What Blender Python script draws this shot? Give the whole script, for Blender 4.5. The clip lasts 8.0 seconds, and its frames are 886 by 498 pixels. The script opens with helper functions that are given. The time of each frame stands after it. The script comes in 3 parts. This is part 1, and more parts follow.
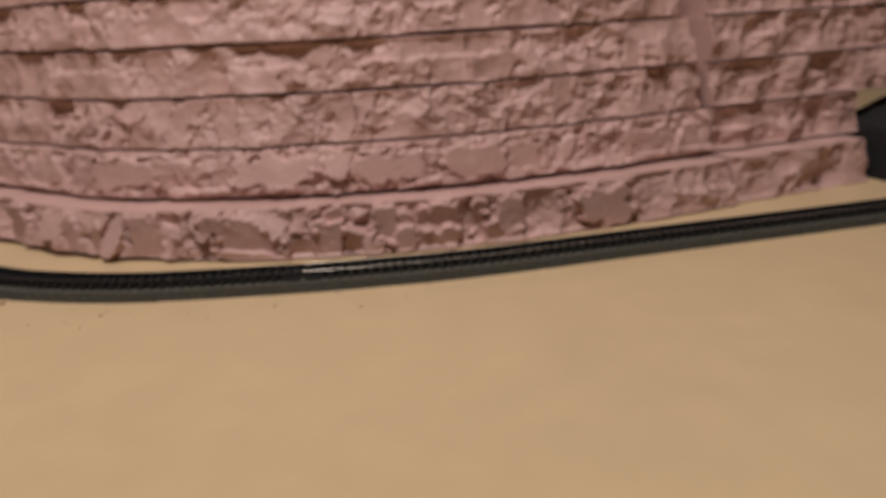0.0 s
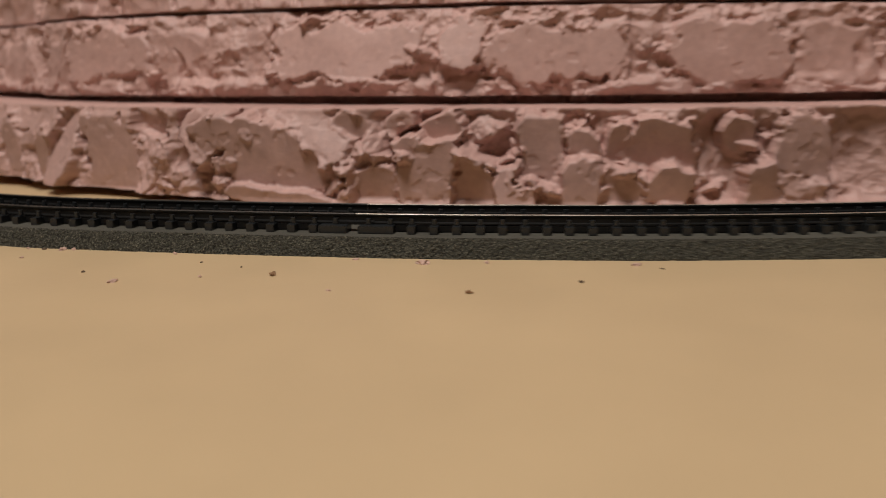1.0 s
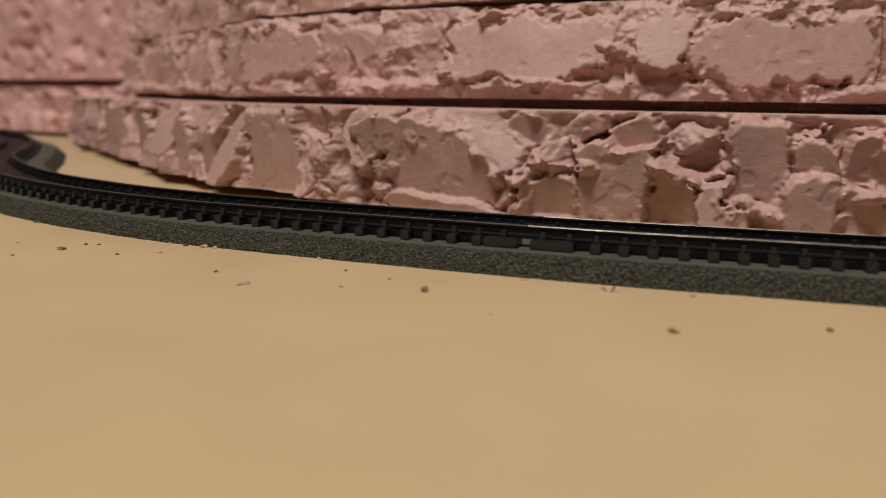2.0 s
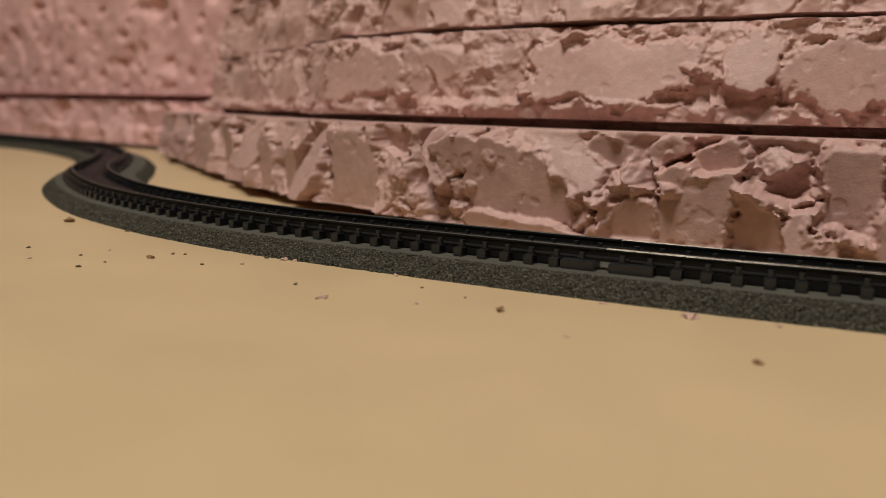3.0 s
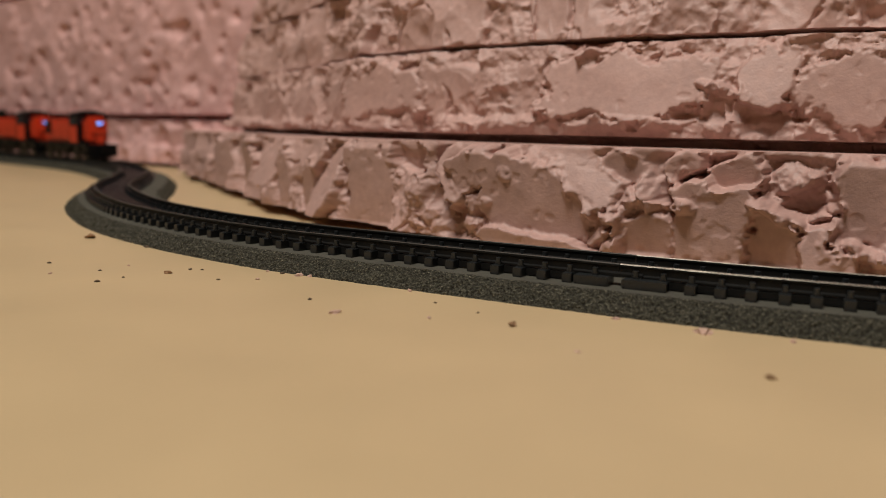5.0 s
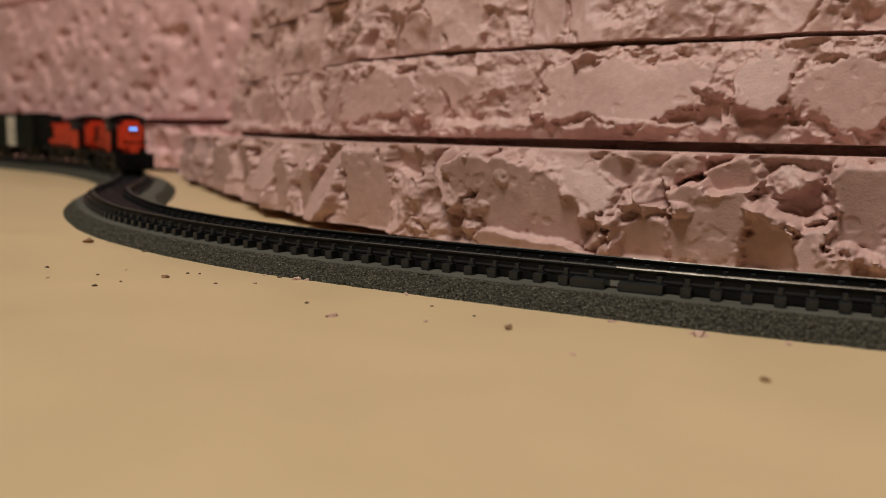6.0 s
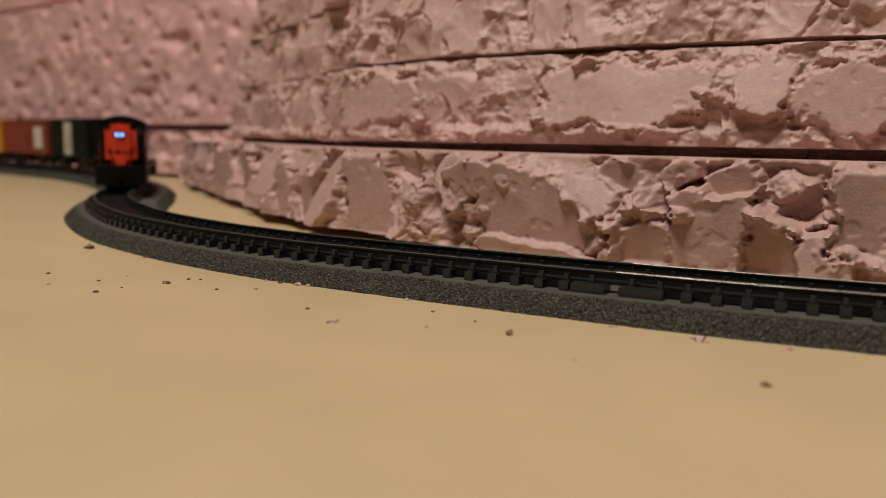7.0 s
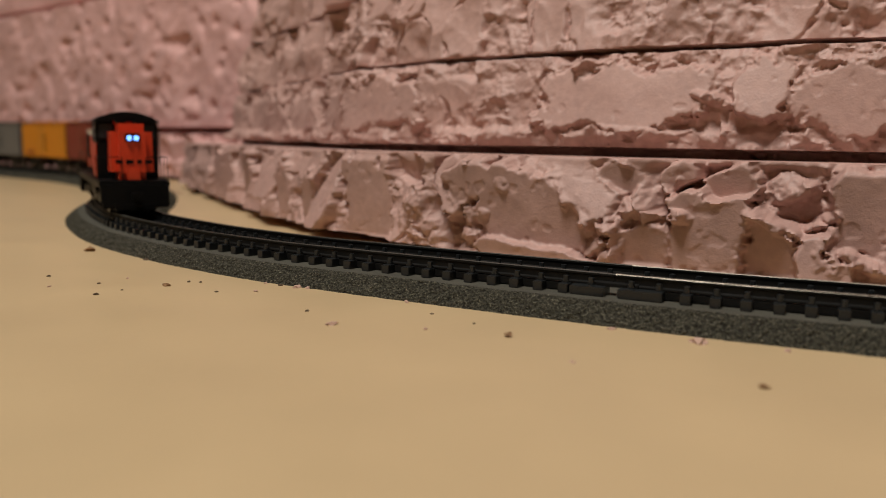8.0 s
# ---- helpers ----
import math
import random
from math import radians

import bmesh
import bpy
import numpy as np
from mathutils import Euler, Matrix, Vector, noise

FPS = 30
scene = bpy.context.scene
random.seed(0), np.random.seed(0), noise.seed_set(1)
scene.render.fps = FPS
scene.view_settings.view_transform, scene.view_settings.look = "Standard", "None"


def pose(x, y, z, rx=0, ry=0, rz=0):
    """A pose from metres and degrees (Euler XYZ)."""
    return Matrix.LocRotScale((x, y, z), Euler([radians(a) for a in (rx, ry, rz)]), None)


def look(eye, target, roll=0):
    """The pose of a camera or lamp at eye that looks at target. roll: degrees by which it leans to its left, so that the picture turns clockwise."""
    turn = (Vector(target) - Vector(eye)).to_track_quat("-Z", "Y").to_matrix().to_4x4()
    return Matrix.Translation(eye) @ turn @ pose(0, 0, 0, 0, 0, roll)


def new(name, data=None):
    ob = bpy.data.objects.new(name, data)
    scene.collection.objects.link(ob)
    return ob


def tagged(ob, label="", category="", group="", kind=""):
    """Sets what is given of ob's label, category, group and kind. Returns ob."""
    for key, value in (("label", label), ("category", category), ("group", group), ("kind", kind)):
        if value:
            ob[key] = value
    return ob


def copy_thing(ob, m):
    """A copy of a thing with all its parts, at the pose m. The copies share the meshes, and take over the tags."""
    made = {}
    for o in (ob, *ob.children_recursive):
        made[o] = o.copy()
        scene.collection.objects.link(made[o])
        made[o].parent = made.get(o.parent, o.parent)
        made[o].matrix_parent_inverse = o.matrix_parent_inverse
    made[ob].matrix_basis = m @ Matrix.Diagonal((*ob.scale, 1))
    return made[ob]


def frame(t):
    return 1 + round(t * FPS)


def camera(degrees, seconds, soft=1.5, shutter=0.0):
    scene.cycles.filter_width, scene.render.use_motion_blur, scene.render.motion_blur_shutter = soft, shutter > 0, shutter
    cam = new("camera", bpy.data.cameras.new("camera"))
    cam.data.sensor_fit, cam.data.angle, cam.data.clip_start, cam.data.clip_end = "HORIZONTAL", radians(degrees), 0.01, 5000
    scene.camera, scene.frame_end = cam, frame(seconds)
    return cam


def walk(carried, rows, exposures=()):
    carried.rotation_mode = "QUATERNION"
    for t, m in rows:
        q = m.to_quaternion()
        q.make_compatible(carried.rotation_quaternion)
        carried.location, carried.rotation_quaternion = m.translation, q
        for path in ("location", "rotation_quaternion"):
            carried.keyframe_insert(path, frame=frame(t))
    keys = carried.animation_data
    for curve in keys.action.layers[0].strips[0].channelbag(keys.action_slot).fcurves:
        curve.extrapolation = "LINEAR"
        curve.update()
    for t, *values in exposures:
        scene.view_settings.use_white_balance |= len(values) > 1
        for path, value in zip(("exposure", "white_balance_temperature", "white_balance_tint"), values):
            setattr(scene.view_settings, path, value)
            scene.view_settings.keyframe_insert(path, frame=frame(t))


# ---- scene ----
cam = camera(58.18, 8.0, soft=0.8, shutter=0.3)
cam.data.dof.use_dof = True
cam.data.dof.focus_distance = 0.228
cam.data.dof.aperture_fstop = 12.0
PATH = [
    (0, (0.10901, 0.10486, 0.17093), (-0.1787, 1.9978, -0.4069), -3.19),
    (0.1, (0.08225, 0.11715, 0.15557), (-0.1545, 2.0170, -0.4229), -2.25),
    (0.2, (0.07274, 0.14787, 0.13791), (-0.1723, 2.0486, -0.4342), -1.52),
    (0.3, (0.07788, 0.18520, 0.12731), (-0.2321, 2.0776, -0.4407), -1.58),
    (0.5, (0.07585, 0.27255, 0.09931), (-0.3583, 2.1511, -0.4322), -2.13),
    (0.7, (0.06632, 0.31268, 0.07922), (-0.4355, 2.1836, -0.4185), -1.53),
    (1, (0.04513, 0.36797, 0.05504), (-0.5924, 2.2073, -0.4035), -0.64),
    (1.5, (0.02906, 0.40334, 0.04502), (-0.8409, 2.1560, -0.3688), -0.10),
    (2, (0.02684, 0.40305, 0.04246), (-0.9911, 2.0824, -0.3365), 0.70),
    (2.2, (0.02550, 0.40255, 0.04256), (-1.0365, 2.0561, -0.3291), 1.01),
    (3.5, (0.02655, 0.40262, 0.04248), (-1.1761, 1.9683, -0.2772), 1.52),
    (4, (0.02736, 0.40258, 0.04229), (-1.1846, 1.9626, -0.2697), 1.49),
    (4.5, (0.02749, 0.40273, 0.04205), (-1.1893, 1.9613, -0.2584), 1.40),
    (6, (0.02872, 0.40293, 0.04203), (-1.1901, 1.9632, -0.2411), 1.18),
    (6.5, (0.02893, 0.40301, 0.04209), (-1.1924, 1.9626, -0.2334), 1.15),
    (7, (0.02882, 0.40279, 0.04228), (-1.1924, 1.9632, -0.2295), 1.04),
    (7.5, (0.02917, 0.40286, 0.04236), (-1.1948, 1.9617, -0.2257), 1.02),
    (8, (0.02943, 0.40287, 0.04235), (-1.1950, 1.9617, -0.2239), 0.98),
]
walk(cam, [(t, look(eye, target, roll)) for t, eye, target, roll in PATH], [(0.0, -0.1, 6350, 19), (0.5, -0.09, 6390, 16.5), (1.0, -0.05, 6430, 14), (2.0, 0.0, 6480, 11), (3.5, 0.0, 6500, 10), (8.0, 0.0, 6500, 10)])

# ---- light: one warm ceiling lamp in a closed room ----
world = bpy.data.worlds.new("room_air")
scene.world = world
world.use_nodes = True
world.node_tree.nodes["Background"].inputs[0].default_value = (1.0, 0.86, 0.7, 1)
world.node_tree.nodes["Background"].inputs[1].default_value = 0.02


def ceiling_lamp(name, x, y, z, size, power, colour, tx, ty):
    data = bpy.data.lights.new(name, "AREA")
    data.shape, data.size, data.energy, data.color = "DISK", size, power, colour
    ob = new(name, data)
    ob.matrix_basis = look((x, y, z), (tx, ty, 0))
    return ob


ceiling_lamp("ceiling_lamp_light", -0.12, 0.06, 1.62, 0.55, 26.3, (1.0, 0.955, 0.87), -0.2, 0.6)


# ---- materials ----
def material(name, colour, rough=0.6, metal=0.0, spread=0.12, scale=200.0, big=12.0, bump=0.2, bump_scale=900.0, depth=0.0004, coat=0.0, spec=0.5):
    """A node material: base colour varied at two scales, roughness variation and fine relief."""
    m = bpy.data.materials.new(name)
    m.use_nodes = True
    nt = m.node_tree
    b = nt.nodes["Principled BSDF"]
    tc = nt.nodes.new("ShaderNodeTexCoord")
    fine, wide, relief = (nt.nodes.new("ShaderNodeTexNoise") for _ in range(3))
    for n, s, d in ((fine, scale, 4.0), (wide, big, 3.0), (relief, bump_scale, 7.0)):
        n.inputs["Scale"].default_value, n.inputs["Detail"].default_value = s, d
        nt.links.new(tc.outputs["Object"], n.inputs["Vector"])
    add = nt.nodes.new("ShaderNodeMath")
    add.operation = "ADD"
    nt.links.new(fine.outputs["Fac"], add.inputs[0])
    nt.links.new(wide.outputs["Fac"], add.inputs[1])
    ramp = nt.nodes.new("ShaderNodeMapRange")
    ramp.inputs[1].default_value, ramp.inputs[2].default_value = 0.6, 1.4
    nt.links.new(add.outputs[0], ramp.inputs[0])
    mix = nt.nodes.new("ShaderNodeMix")
    mix.data_type = "RGBA"
    mix.inputs[6].default_value = (*[c * (1 - spread) for c in colour], 1)
    mix.inputs[7].default_value = (*[min(1, c * (1 + spread)) for c in colour], 1)
    nt.links.new(ramp.outputs[0], mix.inputs[0])
    nt.links.new(mix.outputs[2], b.inputs["Base Color"])
    rr = nt.nodes.new("ShaderNodeMapRange")
    rr.inputs[3].default_value, rr.inputs[4].default_value = max(0.02, rough - 0.08), min(1, rough + 0.08)
    nt.links.new(fine.outputs["Fac"], rr.inputs[0])
    nt.links.new(rr.outputs[0], b.inputs["Roughness"])
    b.inputs["Metallic"].default_value = metal
    b.inputs["Specular IOR Level"].default_value = spec
    b.inputs["Coat Weight"].default_value = coat
    bp = nt.nodes.new("ShaderNodeBump")
    bp.inputs["Strength"].default_value, bp.inputs["Distance"].default_value = bump, depth
    nt.links.new(relief.outputs["Fac"], bp.inputs["Height"])
    nt.links.new(bp.outputs["Normal"], b.inputs["Normal"])
    return m


def lamp_material(name, colour, strength):
    m = bpy.data.materials.new(name)
    m.use_nodes = True
    b = m.node_tree.nodes["Principled BSDF"]
    b.inputs["Base Color"].default_value = (*colour, 1)
    b.inputs["Emission Color"].default_value = (*colour, 1)
    b.inputs["Emission Strength"].default_value = strength
    return m


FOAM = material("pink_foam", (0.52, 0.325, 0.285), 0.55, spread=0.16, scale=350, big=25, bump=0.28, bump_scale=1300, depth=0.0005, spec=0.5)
# same foam, paler: the brighter light at the far end is in this colour
FOAM_FAR_LIT = material("pink_foam_far_lit", (0.72, 0.435, 0.41), 0.75, spread=0.12, scale=45, big=14, bump=0.5, bump_scale=500, depth=0.001, spec=0.3)
BOARD = material("tan_board", (0.575, 0.425, 0.245), 0.4, spread=0.06, scale=30, big=6, bump=0.15, bump_scale=260, depth=0.0004, spec=0.4)
BED = material("black_roadbed", (0.036, 0.033, 0.027), 0.8, bump=1.0, bump_scale=1500, depth=0.0018, spec=0.25)
BED_TOP = material("grey_roadbed_top", (0.078, 0.073, 0.058), 0.8, spread=0.25, scale=700, big=50, bump=0.5, bump_scale=1800, depth=0.0004, spec=0.3)
TIE = material("black_tie_plastic", (0.02, 0.022, 0.0235), 0.3, spread=0.3, scale=900, big=80, bump=0.25, bump_scale=2500, depth=0.0002, spec=0.5)
RAIL = material("dark_rail", (0.012, 0.0115, 0.011), 0.5, spread=0.3, scale=600, big=40, bump=0.15, bump_scale=1500, depth=0.0001, spec=0.15)
RAIL_DULL = material("dull_rail_top", (0.05, 0.047, 0.04), 0.5, metal=0.3, spread=0.4, scale=200, big=20, bump=0.05, bump_scale=1200, depth=0.0001)
RAIL_TOP = material("worn_rail_top", (0.5, 0.46, 0.39), 0.34, metal=0.8, spread=0.6, scale=120, big=9, bump=0.05, bump_scale=1200, depth=0.0001)
WALL = material("room_paint", (0.42, 0.36, 0.3), 0.85, spread=0.06, scale=8, big=1.0, bump=0.1, bump_scale=80, depth=0.001)
DARK = material("dark_paint", (0.012, 0.012, 0.013), 0.6, spread=0.3, scale=200, big=20, bump=0.2, bump_scale=500, depth=0.0003)
RED = material("orange_red_paint", (0.62, 0.045, 0.012), 0.35, spread=0.12, scale=300, big=40, bump=0.1, bump_scale=900, depth=0.0002, coat=0.2)
BLACK = material("black_loco_paint", (0.004, 0.004, 0.0045), 0.45, spread=0.3, scale=300, big=40, bump=0.1, bump_scale=900, depth=0.0002, spec=0.15)
GLASS = material("dark_window", (0.03, 0.03, 0.035), 0.08, spread=0.1, bump=0.0)
STEEL = material("wheel_steel", (0.2, 0.19, 0.18), 0.35, metal=1.0, spread=0.2, scale=500)
BROWN = material("brown_red_boxcar", (0.24, 0.045, 0.025), 0.55, spread=0.15, scale=200, big=30)
ORANGE = material("orange_boxcar", (0.62, 0.24, 0.015), 0.5, spread=0.12, scale=200, big=30)
GREEN_BLACK = material("green_black_paint", (0.009, 0.012, 0.009), 0.5, spread=0.3, scale=300, big=40, bump=0.1, bump_scale=900, depth=0.0002, spec=0.15)
GREY = material("grey_boxcar", (0.16, 0.15, 0.135), 0.55, spread=0.2, scale=200, big=30)
CREAM = material("cream_paint", (0.6, 0.55, 0.45), 0.55, spread=0.1, scale=200, big=30)
CRUMB_BROWN = material("brown_crumb", (0.3, 0.17, 0.085), 0.8, spread=0.4, scale=2.5, big=0.8, bump=0.3, bump_scale=4, depth=0.2)
CRUMB_PINK = material("pink_crumb", (0.6, 0.4, 0.32), 0.75, spread=0.15, scale=2.5, big=0.8, bump=0.3, bump_scale=4, depth=0.2)
CRUMB_DARK = material("dark_crumb", (0.11, 0.07, 0.04), 0.8, spread=0.4, scale=2.5, big=0.8, bump=0.3, bump_scale=4, depth=0.2)


def granules(m, stops):
    """High-contrast grain in place of the base colour: dark pits, grey grains, a few pale specks."""
    nt = m.node_tree
    tc = nt.nodes["Texture Coordinate"]
    n = nt.nodes.new("ShaderNodeTexNoise")
    n.inputs["Scale"].default_value, n.inputs["Detail"].default_value, n.inputs["Roughness"].default_value = 1500, 4, 0.8
    r = nt.nodes.new("ShaderNodeValToRGB")
    nt.links.new(tc.outputs["Object"], n.inputs["Vector"])
    nt.links.new(n.outputs["Fac"], r.inputs["Fac"])
    while len(r.color_ramp.elements) < len(stops):
        r.color_ramp.elements.new(0.5)
    for e, (at, c) in zip(r.color_ramp.elements, stops):
        e.position, e.color = at, (c, c * 0.92, c * 0.66, 1)
    nt.links.new(r.outputs["Color"], nt.nodes["Principled BSDF"].inputs["Base Color"])


granules(BED, [(0.34, 0.008), (0.46, 0.034), (0.57, 0.09), (0.65, 0.2), (0.71, 0.5)])
HEADLIGHT = lamp_material("headlight_glow", (0.16, 0.36, 1.0), 2.6)


# ---- mesh helpers ----
def obj(name, bm, mats, parent=None, label="", smooth=False):
    me = bpy.data.meshes.new(name)
    bm.to_mesh(me)
    bm.free()
    for m in mats if isinstance(mats, (list, tuple)) else [mats]:
        me.materials.append(m)
    if smooth:
        me.polygons.foreach_set("use_smooth", [True] * len(me.polygons))
    ob = new(name, me)
    if parent:
        ob.parent = parent
    if label:
        ob["label"] = label
    return ob


def part(name, bm, mats, parent, label="", smooth=False):
    return obj(name, bm, mats, parent, label, smooth)


def box(bm, x0, y0, z0, x1, y1, z1, bevel=0.0, taper=0.0):
    r = bmesh.ops.create_cube(bm, size=1)
    vs = r["verts"]
    for v in vs:
        k = 1 - taper if v.co.z > 0 else 1
        v.co = ((x0 + x1) / 2 + v.co.x * (x1 - x0) * k, (y0 + y1) / 2 + v.co.y * (y1 - y0) * k, (z0 + z1) / 2 + v.co.z * (z1 - z0))
    if bevel:
        es = list({e for v in vs for e in v.link_edges})
        bmesh.ops.bevel(bm, geom=es, offset=bevel, segments=2, affect="EDGES")
    return bm


def boxed(x0, y0, z0, x1, y1, z1, bevel=0.0, taper=0.0):
    return box(bmesh.new(), x0, y0, z0, x1, y1, z1, bevel, taper)


def rod(bm, a, b, r, seg=8):
    a, b = Vector(a), Vector(b)
    m = Matrix.Translation((a + b) / 2) @ (b - a).to_track_quat("Z", "Y").to_matrix().to_4x4()
    bmesh.ops.create_cone(bm, cap_ends=True, segments=seg, radius1=r, radius2=r, depth=(b - a).length, matrix=m)
    return bm


def spline(points, step):
    """A smooth line through plan points (metres), resampled at even steps."""
    c = np.array(points, float)
    out = []
    for i in range(len(c) - 1):
        p0, p1, p2, p3 = c[max(i - 1, 0)], c[i], c[i + 1], c[min(i + 2, len(c) - 1)]
        u = np.linspace(0, 1, 60, endpoint=False)[:, None]
        out.append(0.5 * (2 * p1 + (p2 - p0) * u + (2 * p0 - 5 * p1 + 4 * p2 - p3) * u**2 + (3 * p1 - p0 - 3 * p2 + p3) * u**3))
    d = np.vstack(out + [c[-1:]])
    s = np.r_[0, np.cumsum(np.hypot(*np.diff(d, axis=0).T))]
    t = np.arange(0, s[-1], step)
    return np.c_[np.interp(t, s, d[:, 0]), np.interp(t, s, d[:, 1])]


def side(p):
    """Unit normals of a plan line, to its right."""
    t = np.gradient(p, axis=0)
    t /= np.hypot(*t.T)[:, None]
    return np.c_[t[:, 1], -t[:, 0]]


# ---- carving noise ----
def grain(ix, iy, seed):
    h = (ix.astype(np.int64) * 374761393 + iy.astype(np.int64) * 668265263 + seed * 974634777) & 0xFFFFFFFF
    h = ((h ^ (h >> 13)) * 1274126177) & 0xFFFFFFFF
    h = ((h ^ (h >> 16)) * 2246822519) & 0xFFFFFFFF
    return ((h ^ (h >> 15)) & 0xFFFFFF) / float(0xFFFFFF)


def soft(x, y, seed):
    ix, iy = np.floor(x), np.floor(y)
    fx, fy = x - ix, y - iy
    fx, fy = fx * fx * (3 - 2 * fx), fy * fy * (3 - 2 * fy)
    a, b = grain(ix, iy, seed), grain(ix + 1, iy, seed)
    c, d = grain(ix, iy + 1, seed), grain(ix + 1, iy + 1, seed)
    return (a + (b - a) * fx) * (1 - fy) + (c + (d - c) * fx) * fy - 0.5


def fbm(x, y, size, seed, octaves=4, gain=0.5):
    out, amp, k = 0, 1.0, 1 / size
    for o in range(octaves):
        out = out + amp * soft(x * k + 17.3 * o, y * k - 9.1 * o, seed + o)
        amp, k = amp * gain, k * 2.03
    return out


def step01(v, lo, hi):
    k = np.clip((v - lo) / (hi - lo), 0, 1)
    return k * k * (3 - 2 * k)


def scoops(s, z, cs, cz, seed, amp, tilt, bowl):
    """Knife scoops: tilted shallow bowls, the deepest wins, so they meet in sharp ridges. Gives the depth and how far the ridge is."""
    u, v = s / cs, z / cz
    iu, iv = np.floor(u), np.floor(v)
    d = np.full(s.shape, -1.0)
    second = np.full(s.shape, -1.0)
    for a in (-1, 0, 1):
        for b in (-1, 0, 1):
            cx, cy = iu + a, iv + b
            du = u - cx - grain(cx, cy, seed)
            dv = v - cy - grain(cx, cy, seed + 1)
            val = amp * grain(cx, cy, seed + 2) - bowl * (du * du + dv * dv)
            val = val + tilt * ((grain(cx, cy, seed + 3) - 0.5) * du * cs + (grain(cx, cy, seed + 4) - 0.7) * dv * cz)
            second = np.maximum(second, np.minimum(d, val))
            d = np.maximum(d, val)
    return d, (d - second) / bowl


def carve(s, z, h, seed, style, cuts, x, lumps=(), undercut=(0.002, 0.002)):
    """Depth of the carved face behind its plane, in metres. x: the plan x of each place, for the knife cuts."""
    mm = 0.001
    ws = s + 5 * mm * fbm(s, z, 17 * mm, seed + 50, 3) + 1.0 * mm * fbm(s, z, 4 * mm, seed + 55, 3)
    wz = z + 5 * mm * fbm(s, z, 14 * mm, seed + 60, 3) + 0.9 * mm * fbm(s, z, 4 * mm, seed + 65, 3)
    cs, cz, amp, tilt, bowl = {"chunk": (17, 20, 5.5, 0.9, 4.0), "slab": (17, 22, 4.2, 0.7, 3.6), "band": (30, 44, 2.2, 0.2, 1.5), "pit": (26, 30, 2.5, 0.25, 2.0)}[style]
    d, e = scoops(ws, wz, cs * mm, cz * mm, seed, amp * mm, tilt, bowl * mm)
    small, _ = scoops(ws, wz, 8 * mm, 7 * mm, seed + 9, 2.6 * mm, 1.0, 2.2 * mm)
    tiny, _ = scoops(ws, wz, 3.2 * mm, 2.8 * mm, seed + 19, 1.0 * mm, 0.9, 0.8 * mm)
    fine = fbm(s, z, 3.2 * mm, seed + 80, 5, 0.6)
    ridge = 1 - np.abs(fbm(ws, wz, 9 * mm, seed + 83, 4, 0.55)) * 3.2
    patch = fbm(s, z * 0.8, 26 * mm, seed + 70, 4)
    torn = step01(patch + 0.34 * np.exp(-((e / 0.22) ** 2)), {"slab": -0.04, "band": 0.02, "pit": 0.2}.get(style, 0.04), 0.32)
    if style == "chunk":
        torn = np.clip(torn + 0.45 * step01(x, 0.03, 0.09), 0, 1)
    calm = 0.4 if style == "pit" else 1.0
    d = d + calm * torn * (0.9 * small + 0.35 * tiny - 0.9 * mm * np.clip(ridge, 0, 1) ** 2) + (1 - torn) * 0.25 * small
    if style == "band":
        low = step01(12 * mm - z, 0, 4 * mm)
        d = d * (1 - low) + low * (0.3 * d + 0.7 * small + 0.6 * tiny - 1.0 * mm)
        lip = np.clip(fbm(s, z * 0.2, 30 * mm, seed + 90, 4, 0.55) * 3.2 + 0.45, -0.4, 1.1)
        crest = (6.0 + 3.5 * fbm(s, z * 0, 18 * mm, seed + 92, 3)) * mm
        d = d - 2.4 * mm * np.exp(-(((z - crest) / (2.2 * mm)) ** 2)) * lip * (1 + 0.5 * fine)
        d = d + (1.2 * mm + 0.5 * mm * fine) * step01(crest - z, 0, 4 * mm)
        up = step01(z + 4 * mm * fbm(s, z, 15 * mm, seed + 93, 3), h - 10 * mm, h - 6 * mm)
        d = d + up * (0.7 * small + 0.5 * tiny + 0.8 * mm * fine - 0.6 * mm)
    if style == "pit":
        pit = step01(fbm(s, z, 13 * mm, seed + 94, 2), 0.22, 0.36)
        d = d + 4.5 * mm * pit
    bare = np.ones(s.shape)
    for cx, cz, rx, rz, turn, deep, tx, tz in cuts:
        dx, dz = (x - cx), (z - cz)
        c, q = math.cos(math.radians(turn)), math.sin(math.radians(turn))
        a, b = (dx * c + dz * q) / rx, (-dx * q + dz * c) / rz
        k = (np.abs(a) ** 4 + np.abs(b) ** 4) ** 0.25 + 0.55 * fbm(s, z, 10 * mm, seed + 95, 5, 0.58)
        m = step01(-k, -1.16, -0.90)
        dimple = step01(fbm(s, z, 4.5 * mm, seed + 98, 2), 0.30, 0.42)
        flat = 0.72 * deep + 0.8 * tx * dx + 0.72 * tz * dz + 0.10 * mm * fbm(s, z, 3 * mm, seed + 97, 3, 0.55) + 0.7 * mm * fbm(s, z, 16 * mm, seed + 99, 2) + 0.28 * mm * dimple
        rim = np.exp(-(((k - 1.14) / 0.15) ** 2))
        torn = np.clip(torn * (1 - m) + 0.9 * rim * step01(patch, -0.25, 0.15), 0, 1)
        d = d + rim * (1 - m) * (0.4 * small + 0.45 * tiny - 1.7 * mm + 0.9 * mm * fine)
        d = d * (1 - m) + flat * m
        bare = bare * (1 - 0.92 * m)
